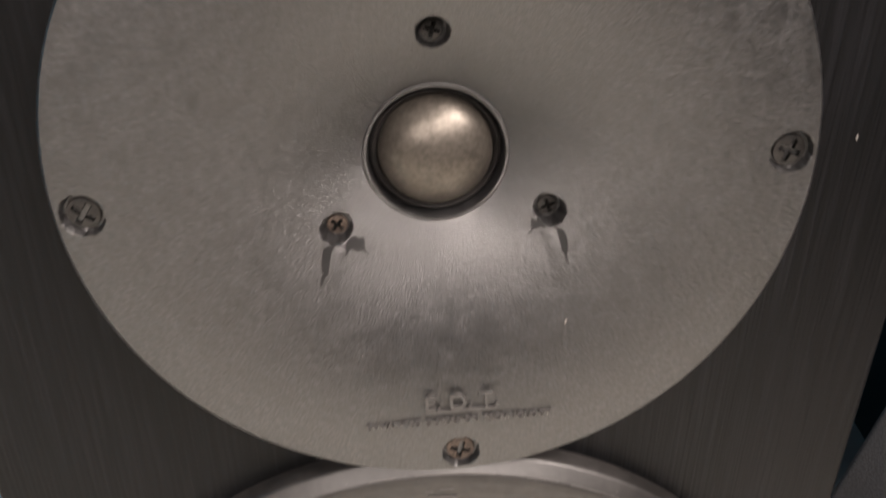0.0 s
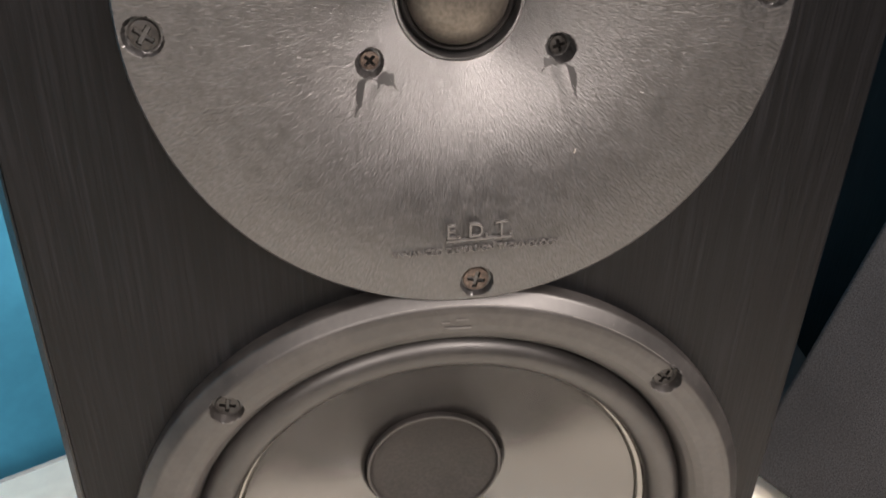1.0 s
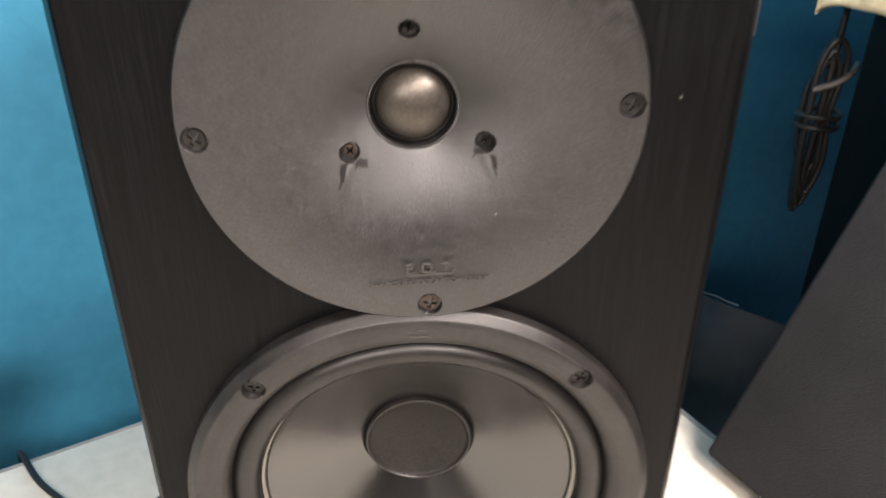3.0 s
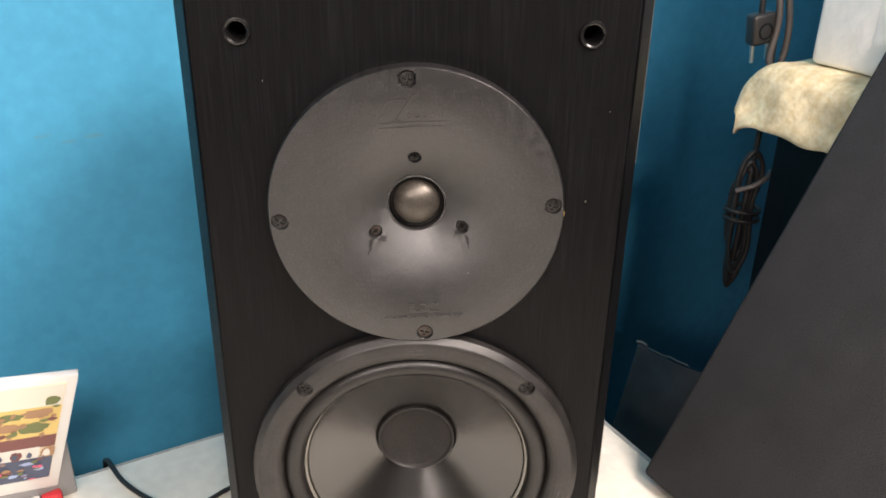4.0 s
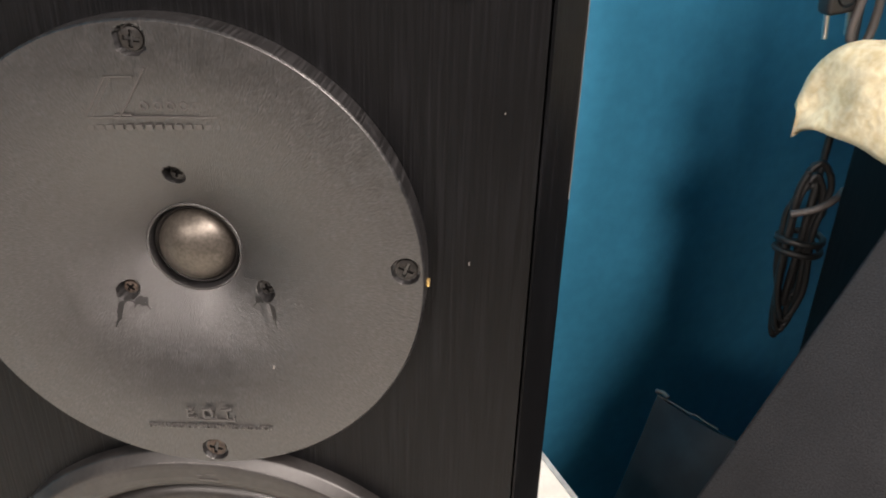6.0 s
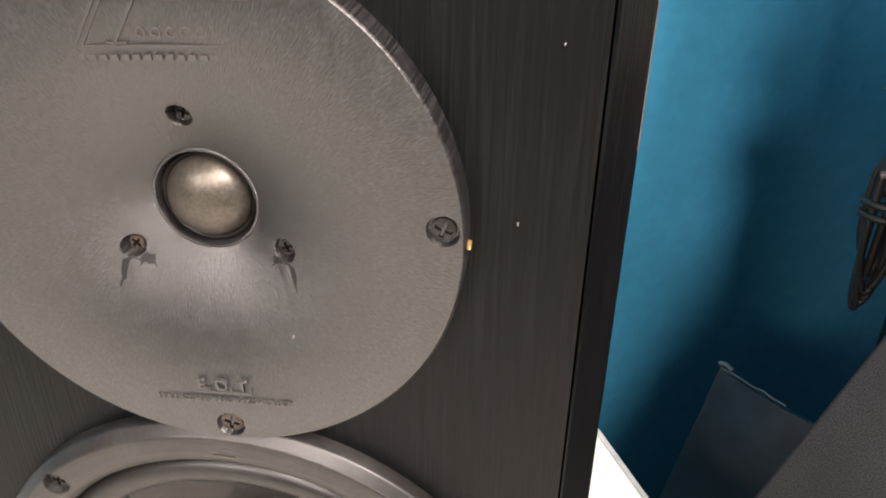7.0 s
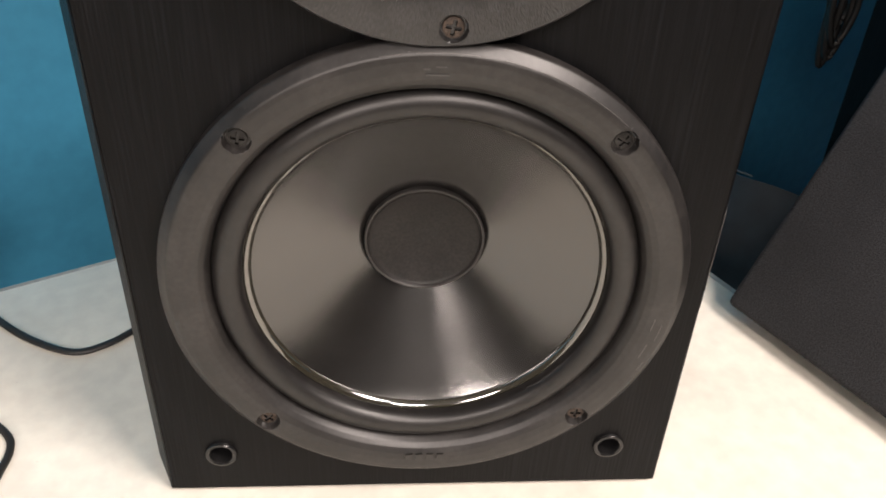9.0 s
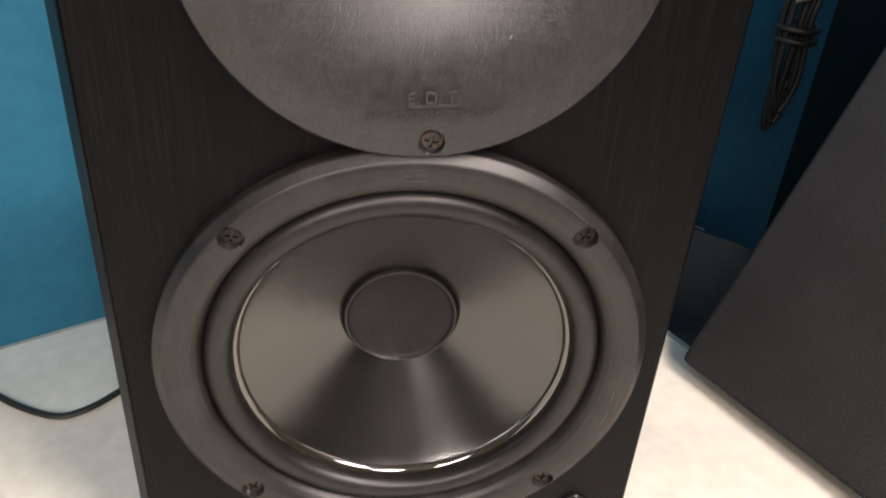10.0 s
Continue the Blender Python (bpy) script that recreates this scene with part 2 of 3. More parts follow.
def raised(rects, depth, material, parent, m, label="raised plain bar", slant=0.0):
    """One small raised bar for each rectangle."""
    for r in rects:
        part("raised_bar", bars([r], depth, slant), material, parent, label, m)


def words(name, text, size, parent, m, width, material=None, depth=0.0005):
    """Raised letters that read along X on a plane that faces -Y, squeezed or spread to the width."""
    data = bpy.data.curves.new(name, "FONT")
    data.body, data.size, data.extrude, data.align_x = text, size, depth, "CENTER"
    data.materials.append(material or M_MARK_LIT)
    ob = new(name, data)
    ob.parent = parent
    bpy.context.view_layer.update()
    have = max(ob.dimensions.x, 1e-6)
    ob.matrix_basis = m @ pose(0, 0, 0, 90, 0, 0) @ Matrix.Diagonal((width / have, 1, 1, 1))
    return ob


# ---- the shell of the room ----
def wall(name, x0, x1, y0, y1, z0, z1, material, label):
    return solid(name, block(x0, x1, y0, y1, z0, z1), material, label, name.split("_")[0], ROOM, "structure", smooth=False)


WX, WY = GAP_RIGHT, GAP_LEFT
wall("wall_left", -3.3, WX + 0.12, WY, WY + 0.12, FLOOR, CEILING, M_WALL, "matt blue painted wall with faint scuffs")
wall("wall_right", WX, WX + 0.12, -4.3, WY - 0.002, FLOOR, CEILING, M_WALL, "matt blue painted wall")
# unseen back and far walls, floor and ceiling, added to close the room
wall("wall_back", -3.3, WX - 0.002, -4.42, -4.3, FLOOR, CEILING, M_PLAIN, "plain dark warm grey wall, unseen")
wall("wall_far", -3.42, -3.302, -4.42, WY + 0.12, FLOOR, CEILING, M_PLAIN, "plain dark warm grey wall, unseen")
wall("floor", -3.42, WX + 0.12, -4.42, WY + 0.12, FLOOR - 0.1, FLOOR, M_FLOOR, "plain grey floor")
wall("ceiling", -3.42, WX + 0.12, -4.42, WY + 0.12, CEILING, CEILING + 0.1, M_CEIL, "plain dark grey ceiling, unseen")


# ---- the desk ----
def desk():
    d = thing("desk", "white laminate desk with a grey edge band", "desk", ROOM)
    part("desktop", block(-1.45, 0.002, -0.95, -0.004, -0.028, 0.0, 0.0015), M_DESK, d)
    part("edge_band", block(-1.45, 0.0022, -0.0038, 0.0, -0.028, -0.0006, 0.0006), M_EDGE, d, "grey plastic edge band")
    part("edge_band", block(0.0023, 0.0072, -0.95, 0.0, -0.028, -0.0008, 0.0006), M_EDGE, d, "grey plastic edge band")
    for x in (-1.42, -0.05):
        part("leg", block(x, x + 0.025, -0.9, -0.05, FLOOR, -0.0282, 0.001), M_DESK, d)
    return d


desk()

# ---- the loudspeaker ----
ZT, ZW = 0.3395, 0.1365      # heights of the tweeter and the woofer
SPEAKER = thing("loudspeaker", "black ash two-way loudspeaker, grille removed, on a white desk", "loudspeaker")


PANEL = 0.0038                # how far the cabinet's face lies behind the drivers' seats
SOCKETS = ((-0.1000, 0.0288), (0.0988, 0.0305), (-0.1000, 0.4458), (0.1008, 0.4458))


def pierced(x0, x1, z0, z1, y_front, y_back, holes):
    """An upright slab with round holes (x, z, radius) through it."""
    bm = bmesh.new()
    rims = [[(x0, z0), (x1, z0), (x1, z1), (x0, z1)]]
    for cx, cz, r in holes:
        n = 64 if r > 0.02 else 24
        rims.append([(cx + r * math.cos(2 * math.pi * k / n), cz + r * math.sin(2 * math.pi * k / n)) for k in range(n)])
    for y in (y_front, y_back):
        edges = []
        for rim in rims:
            vs = [bm.verts.new((x, y, z)) for x, z in rim]
            edges += [bm.edges.new((vs[i], vs[(i + 1) % len(vs)])) for i in range(len(vs))]
        bmesh.ops.triangle_fill(bm, edges=edges, use_beauty=True, use_dissolve=False)
    bm.verts.ensure_lookup_table()
    start, half = 0, len(bm.verts) // 2
    for rim in rims:
        n = len(rim)
        for i in range(n):
            p, q = start + i, start + (i + 1) % n
            bm.faces.new((bm.verts[p], bm.verts[q], bm.verts[half + q], bm.verts[half + p]))
        start += n
    return bm


def cabinet():
    hw, fw, depth, top = 0.141, 0.1280, 0.27, 0.476
    bm = bmesh.new()
    loops = []
    for half, y in ((fw - 0.001, 0.013), (fw, 0.0003), (fw + 0.0010, 0.0010), (hw - 0.001, 0.0235), (hw, 0.0265), (hw, depth)):
        e = 0.0 if half > fw else 0.0018
        loops.append([bm.verts.new((x, y, z)) for x, z in ((-half, e), (half, e), (half, top - e), (-half, top - e))])
    for one, two in zip(loops, loops[1:]):
        for i in range(4):
            j = (i + 1) % 4
            bm.faces.new((one[i], one[j], two[j], two[i]))
    bm.faces.new(loops[-1])
    part("cabinet_body", bm, M_VENEER, SPEAKER, "", pose(0, PANEL, 0), smooth=False)
    holes = [(0.0012, ZT, 0.070), (0.0006, ZW, 0.1035)] + [(x, z, 0.0060) for x, z in SOCKETS]
    part("front_panel", pierced(-0.1271, 0.1271, 0.0026, top - 0.0028, -0.0012, 0.0125, holes), M_VENEER, SPEAKER, "black ash veneered front panel", pose(0, PANEL, 0), smooth=False)


cabinet()


def worn_seams():
    """Pale rubbed stretches along the cabinet's front edges."""
    for x, z0, z1, wide in ((0.1283, 0.030, 0.085, 0.00030), (0.1283, 0.092, 0.142, 0.00022), (0.1283, 0.190, 0.262, 0.00018), (-0.1283, 0.05, 0.10, 0.00016),
                            (0.1408, 0.10, 0.16, 0.00022), (0.1408, 0.36, 0.47, 0.00026)):
        y = PANEL + (0.0008 if abs(x) < 0.135 else 0.0250)
        path = [(x + 0.00012 * noise.noise(Vector((k * 1.7, z0 * 90, 2))), y, z0 + (z1 - z0) * k / 12) for k in range(13)]
        part("worn_edge", tube(path, wide, 5, steps=2), M_WORN, SPEAKER, "pale rubbed edge of the cabinet")


worn_seams()


def screw_mesh(material, radius=0.0045):
    def relief(x, z, y):
        arm, wide = 0.66 * radius, 0.16 * radius
        inside = (abs(x) < wide and abs(z) < arm) or (abs(z) < wide and abs(x) < arm)
        return y + (0.0016 if inside else 0.0)
    n = 16
    profile = [(radius, 0.0016), (radius, 0.0004), (radius * 0.95, 0.0)]
    profile += [(radius * 0.95 * (1 - k / n), -0.00045 * (1 - (1 - k / n) ** 2)) for k in range(1, n)]
    bm = lathe(profile, 72, relief, cap_end=True)
    me = mesh_of("screw", bm, material)
    me.materials.append(M_SLOT_BLACK)
    # faces inside the cross slot take the near-black material
    for face in me.polygons:
        if max(me.vertices[v].co.y for v in face.vertices) > 0.0009 and math.hypot(face.center.x, face.center.z) < 0.75 * radius:
            face.material_index = 1
    return me


SCREW, SCREW_RUSTY = screw_mesh(M_STEEL), screw_mesh(M_RUST)


def screw(parent, x, y, z, turn, scale=1.0, rusty=False):
    ob = new("screw", SCREW_RUSTY if rusty else SCREW)
    ob.parent = parent
    ob.matrix_basis = pose(x, y, z, 0, turn, 0) @ Matrix.Scale(scale, 4)
    return tagged(ob, "rust-tinged cross-head screw" if rusty else "dark steel cross-head screw")


def smooth01(t):
    t = min(max(t, 0.0), 1.0)
    return t * t * (3 - 2 * t)


def tweeter():
    R, tilt = 0.0897, radians(3.9)
    outer = [(0.0829 * math.cos(tilt + k * math.pi / 2), 0.0829 * math.sin(tilt + k * math.pi / 2)) for k in range(4)]
    inner = [(-0.0012, 0.0325), (-0.0255, -0.0168), (0.0283, -0.0130)]

    def dish(r):
        return -0.0072 + 0.0180 * max(0.0, (0.080 - r) / 0.062) ** 2.1

    def relief(x, z, y):
        r = math.hypot(x, z)
        if r < 0.0192 or r > 0.0892:
            return y
        for cx, cz in outer:
            d = math.hypot(x - cx, z - cz)
            y += 0.0022 * (1 - smooth01((d - 0.0048) / 0.0004))
        for k, (cx, cz) in enumerate(inner):
            d = math.hypot(x - cx, z - cz)
            pad = 0.0072
            f = 1 - smooth01((d - 0.0034) / 0.0006)
            y = y * (1 - f) + max(y, pad) * f
            if k:
                # a moulded run-out below each lower well
                wx, wz = (-0.30, -0.954) if k == 1 else (0.36, -0.933)
                along = (x - cx) * wx + (z - cz) * wz
                across = abs((x - cx) * wz - (z - cz) * wx + (0.002 if k == 1 else -0.002))
                if 0.003 < along < 0.0165:
                    run = (along - 0.003) / 0.0135
                    y -= 0.0004 * (1 - run) * smooth01(run / 0.2) * (1 - smooth01((across - 0.0003) / 0.0026))
        return y

    n = 170
    fine = [(math.degrees(tilt) + 90 * k, 4.5, 0.3) for k in range(4)] + [(math.degrees(math.atan2(z, x)) % 360, 13, 0.8) for x, z in inner[:1]]
    fine += [(math.degrees(math.atan2(z, x)) % 360 - (-6 if x < 0 else 6), 20, 0.8) for x, z in inner[1:]]
    profile = [(R, 0.0044), (R, -0.0058), (R - 0.0002, -0.0066), (R - 0.0008, -0.0072)]
    profile += [(R - 0.0008 - (R - 0.0008 - 0.0186) * k / n, dish(R - 0.0008 - (R - 0.0008 - 0.0186) * k / n)) for k in range(1, n + 1)]
    edge = profile[-1][1]
    profile += [(0.0182, edge - 0.0004), (0.0176, edge - 0.0003), (0.0172, edge + 0.0006), (0.0170, edge + 0.006)]
    plate = part("tweeter_plate", lathe(profile, relief=relief, angles=angles_dense(2.0, fine)), M_PLATE, SPEAKER, "round dished dark grey plastic tweeter plate", pose(0.0010, -0.0012, ZT))
    part("tweeter_surround", lathe([(0.0172, edge + 0.0045), (0.0166, edge + 0.003), (0.0158, edge + 0.0022), (0.0150, edge + 0.003), (0.0145, edge + 0.004)], 96),
         M_RUBBER, plate, "black half-roll tweeter surround")
    d = [(0.0147 * math.cos(a), edge + 0.0038 - 0.0095 * math.sin(a)) for a in [k * math.pi / 2 / 24 for k in range(24)]]
    part("dome", lathe(d, 96, cap_end=True), M_DOME, plate, "satin grey-brown tweeter dome")
    for k, (x, z) in enumerate(outer):
        screw(plate, x, -0.0057, z, (20, 8, 35, 12)[k], 0.90, k == 3)
    for k, (x, z) in enumerate(inner):
        screw(plate, x, 0.0064, z, 15 + 27 * k, 0.60, k == 1)
    # darker patches that run down from the two lower wells
    def dark_run(cx, cz, reach, way, wide, seed):
        bm = bmesh.new()
        rows = []
        for i in range(15):
            t = i / 14
            half = wide * (0.15 + math.sin(math.pi * min(1.0, t * 1.1 + 0.08)) ** 0.8) * (1 - 0.55 * t)
            row = []
            for k in range(7):
                off = half * (k / 3 - 1) + 0.0012 * noise.noise(Vector((t * 4, k * 0.35, seed)))
                x = cx + way[0] * reach * t - way[1] * off
                z = cz + way[1] * reach * t + way[0] * off + 0.0016 * math.sin(3 * t)
                row.append(bm.verts.new((x, dish(math.hypot(x, z)) - 0.00012, z)))
            rows.append(row)
        for one, two in zip(rows, rows[1:]):
            for k in range(6):
                bm.faces.new((one[k], one[k + 1], two[k + 1], two[k]))
        part("dark_run", bm, M_DARK_RUN, plate, "darker patch")

    dark_run(-0.0245, -0.0208, 0.0115, (-0.50, -0.866), 0.0030, 3)
    dark_run(-0.0235, -0.0212, 0.0070, (0.85, -0.53), 0.0020, 5)
    dark_run(0.0288, -0.0172, 0.0105, (0.42, -0.907), 0.0022, 8)
    dark_run(0.0272, -0.0170, 0.0050, (-0.80, -0.60), 0.0016, 9)
    # lettering
    lean = math.degrees(tilt) - 0.6
    words("lettering", "E. D. T.", 0.0068, plate, pose(0.0057, -0.00745, -0.0666, 0, -lean, 0), 0.0195)
    part("underline", bars([(-0.0098, -0.0003, 0.0098, 0.0003)], 0.0004), M_MARK_LIT, plate, "", pose(0.0056, -0.0072, -0.0676, 0, -lean, 0))
    words("lettering", "ENHANCED DISPERSION TECHNOLOGY", 0.0026, plate, pose(0.0050, -0.00745, -0.0716, 0, -lean, 0), 0.0505)
    for k in range(6):
        ring = lathe([(0.0017, 0.0003), (0.0017, -0.0004), (0.0015, -0.0005), (0.0011, -0.0005), (0.0009, -0.0004), (0.0009, 0.0003)], 20)
        part("raised_ring", ring, M_EMBOSS_LIT, plate, "small raised ring", pose(-0.0045 + 0.0045 * k, -0.0057, 0.0606 - 0.0045 * k * math.sin(radians(-lean)), 6.3, -lean, 0))
    part("underline", bars([(-0.0255, 0.0, 0.0245, 0.0006)], 0.0005), M_EMBOSS_LIT, plate, "", pose(-0.0005, -0.0053, 0.0566, 6.3, -lean, 0))
    raised([(-0.0250 + 0.0034 * k, -0.0021, -0.0250 + 0.0034 * k + 0.0022, -0.0003) for k in range(15)], 0.0003, M_EMBOSS_LIT, plate, pose(-0.0005, -0.0050, 0.0545, 8, -lean, 0))
    raised([(-0.0255, 0, -0.0247, 0.0145), (-0.0135, 0, -0.0127, 0.0175), (-0.0232, 0, -0.0226, 0.0145)], 0.0005, M_EMBOSS_LIT, plate, pose(-0.0005, -0.0054, 0.0566, 6.3, -lean, 0), "raised slanting stroke", 0.72)
    raised([(-0.0150, 0.0142, -0.0052, 0.0148), (-0.0148, 0.0009, -0.0085, 0.0015)], 0.0005, M_EMBOSS_LIT, plate, pose(-0.0005, -0.0054, 0.0566, 6.3, -lean, 0))
    sliver = block(-0.0006, 0.0006, -0.0012, 0.0012, -0.0013, 0.0013, 0.0003)
    part("sliver", sliver, M_BRASS, plate, "tiny brass-coloured sliver at the rim", pose(0.0902, -0.0018, -0.0012))


tweeter()


def woofer():
    R, RS = 0.1150, 0.1057
    flange = [(R, 0.0046), (R, -0.0018), (R - 0.0004, -0.0026), (0.1108, -0.0058), (0.1100, -0.0062), (0.1080, -0.0064), (0.1035, -0.0062), (0.1005, -0.0055),
              (0.0978, -0.0041), (0.0957, -0.0020), (0.0943, 0.0006), (0.0936, 0.0035), (0.0932, 0.008)]
    spots = [(RS * math.cos(radians(a)), RS * math.sin(radians(a))) for a in (45.4, 135.0, 225.3, 315.0)]

    def relief(x, z, y):
        r = math.hypot(x, z)
        if 0.0985 < r < 0.1128:
            for cx, cz in spots:
                f = 1 - smooth01((math.hypot(x - cx, z - cz) - 0.0050) / 0.0004)
                y = y * (1 - f) + max(y, -0.0026) * f
        return y

    dense = []
    for (r0, y0), (r1, y1) in zip(flange, flange[1:]):
        steps = max(1, int(abs(r1 - r0) / 0.0004))
        dense += [(r0 + (r1 - r0) * k / steps, y0 + (y1 - y0) * k / steps) for k in range(steps)]
    dense.append(flange[-1])
    frame_ob = part("woofer_frame", lathe(dense, relief=relief, angles=angles_dense(1.8, [(a, 3.6, 0.24) for a in (45.4, 135.0, 225.3, 315.0)])), M_FLANGE, SPEAKER, "round satin black woofer frame, scuffed at the rim", pose(0.0014, -0.0012, ZW))
    # worn bright line along the upper bevel
    def arc(r, y, lo, hi, steps=60):
        return [(r * math.cos(radians(lo + (hi - lo) * k / steps)), y, r * math.sin(radians(lo + (hi - lo) * k / steps))) for k in range(steps + 1)]

    for lo, hi in ((48, 70), (72, 77), (82, 94), (97, 101)):
        part("worn_edge", tube(arc(0.1109, -0.0058, lo, hi, max(4, int(hi - lo))), 0.00011, 5, steps=1), M_WORN, frame_ob, "pale worn edge of the frame")
    for lo, hi, r in ((-14, -9, 0.1075), (-20, -15.5, 0.1052), (-11, -7.5, 0.1035), (-24, -21, 0.1085)):
        part("scuff", tube(arc(r, -0.00632, lo, hi, 6), 0.00022, 5, 0.5, steps=2), M_WORN, frame_ob, "pale scuff on the frame")
    # half-roll surround
    roll = [(0.0939, 0.0050)]
    for k in range(17):
        a = math.pi * k / 16
        roll.append((0.0873 + 0.0063 * math.cos(a), 0.0040 - 0.0056 * math.sin(a)))
    roll += [(0.0808, 0.0070), (0.0796, 0.0078)]
    part("surround", lathe(roll, 200), M_RUBBER, frame_ob, "glossy black rubber half-roll surround")
    bead = [(0.0812, 0.0074), (0.0808, 0.0064), (0.0799, 0.0060), (0.0788, 0.0066), (0.0778, 0.0078), (0.0774, 0.0092)]
    part("glue_bead", lathe(bead, 200, lambda x, z, y: y + 0.00025 * noise.noise(Vector((x * 260, z * 260, 3)))), M_GLUE, frame_ob, "shiny glue bead round the cone")
    cone = []
    for k in range(25):
        t = k / 24
        cone.append((0.0786 + (0.0274 - 0.0786) * t, 0.0086 + 0.0318 * (t ** 0.93)))
    part("cone", lathe(cone, 256), M_CONE, frame_ob, "black finely woven loudspeaker cone")
    cap = [(0.0284, 0.0470), (0.0284, 0.0380), (0.0280, 0.0372), (0.0273, 0.0372), (0.0268, 0.0380)]
    cap += [(0.0268 * (1 - k / 14), 0.0380 + 0.0055 * (1 - (1 - k / 14) ** 2)) for k in range(1, 14)]
    part("dust_cap", lathe(cap, 128, cap_end=True), M_CAP, frame_ob, "matt black dished dust cap")
    rim = [(0.0285, 0.0395), (0.0286, 0.0374), (0.0282, 0.0367), (0.0274, 0.0367), (0.0268, 0.0374), (0.0266, 0.0390)]
    part("cap_ring", lathe(rim, 128), M_FLANGE, frame_ob, "slim raised ring round the dust cap")
    for k, (x, z) in enumerate(spots):
        screw(frame_ob, x, -0.0034, z, (30, 10, 40, 5)[k], 0.85, k > 1)
    raised([(-0.0050, 0.0, 0.0035, 0.0006), (-0.0060, 0.0022, -0.0035, 0.0028), (-0.0015, 0.0032, 0.0025, 0.0037)], 0.0003, M_MARK_LIT, frame_ob, pose(0.001, -0.0062, 0.1022))
    raised([(-0.0140 + 0.0052 * k, 0.0, -0.0140 + 0.0052 * k + 0.0034, 0.0042) for k in range(4)], 0.0002, M_FLANGE, frame_ob, pose(0.0055, -0.0063, -0.1040), "faint moulded bar")
    raised([(-0.0200 + 0.0042 * k, 0.0, -0.0200 + 0.0042 * k + 0.0032, 0.0016) for k in range(9)], 0.0002, M_FLANGE, frame_ob, pose(0.003, -0.0061, -0.1075), "faint moulded bar")


def cone_material():
    mat = textured("woven_black_cone", (0.005, 0.0046, 0.0043), (0.009, 0.0082, 0.0077), 300, (0.17, 0.23), bump=0, blotch=0.15, blotch_scale=40, spec=1.0)
    nt = mat.node_tree
    p = nt.nodes["Principled BSDF"]
    p.inputs["IOR"].default_value = 1.67
    co = nt.nodes.new("ShaderNodeTexCoord")
    heights = []
    for turn in (45, -45):
        mp = nt.nodes.new("ShaderNodeMapping")
        mp.inputs["Rotation"].default_value = (0, radians(turn), 0)
        wave = nt.nodes.new("ShaderNodeTexWave")
        wave.bands_direction = "X"
        wave.inputs["Scale"].default_value = 330
        nt.links.new(co.outputs["Object"], mp.inputs[0])
        nt.links.new(mp.outputs[0], wave.inputs["Vector"])
        heights.append(wave)
    add = nt.nodes.new("ShaderNodeMath")
    add.operation = "MULTIPLY"
    nt.links.new(heights[0].outputs["Fac"], add.inputs[0])
    nt.links.new(heights[1].outputs["Fac"], add.inputs[1])
    relief = nt.nodes.new("ShaderNodeBump")
    relief.inputs["Strength"].default_value, relief.inputs["Distance"].default_value = 0.08, 0.0003
    nt.links.new(add.outputs[0], relief.inputs["Height"])
    nt.links.new(relief.outputs[0], p.inputs["Normal"])
    return mat


M_CONE = cone_material()
woofer()


def grille_sockets():
    for x, z in SOCKETS:
        bm = lathe([(0.0082, 0.0004), (0.0082, -0.0010), (0.0076, -0.0019), (0.0066, -0.0021), (0.0058, -0.0016), (0.0052, 0.0002), (0.0048, 0.004), (0.0046, 0.0095), (0.0045, 0.038)], 48, cap_end=True)
        part("grille_socket", bm, M_BLACK, SPEAKER, "glossy black round grille socket", pose(x, -0.0012 + PANEL, z))


grille_sockets()


# ---- beside the loudspeaker ----
def grille():
    """The cloth panel that leans back over the desk's edge."""
    g = thing("grille_panel", "black cloth loudspeaker grille leaning back from the desk", "grille", place(-0.0260, -0.2620, 0.0122, 0, 30, 0))
    part("cloth", block(0.0, 0.018, -0.262, 0.0, 0.0002, 0.458, 0.004, 3), M_CLOTH, g, "dark fabric stretched over the panel")
    part("back_frame", block(0.0182, 0.024, -0.252, -0.010, 0.012, 0.446, 0.001), M_BLACK, g, "black backing frame")


grille()


def tower():
    t = thing("tower_speaker", "tall plain black cabinet standing behind the desk", "cabinet", place(0.211, -0.154, FLOOR))
    # the unseen depth is drawn out to block light from the right
    part("body", block(0.0202, 0.74, -0.34, 0, 0.012, 0.3385 - FLOOR, 0.004), M_VENEER, t)
    part("front_panel", block(0, 0.020, -0.34, 0, 0.012, 0.3385 - FLOOR, 0.003), M_VENEER, t, "black front panel")
    part("plinth", block(0.015, 0.73, -0.33, -0.01, 0.0, 0.0118, 0.001), M_BLACK, t, "black plinth")
    return t


tower()


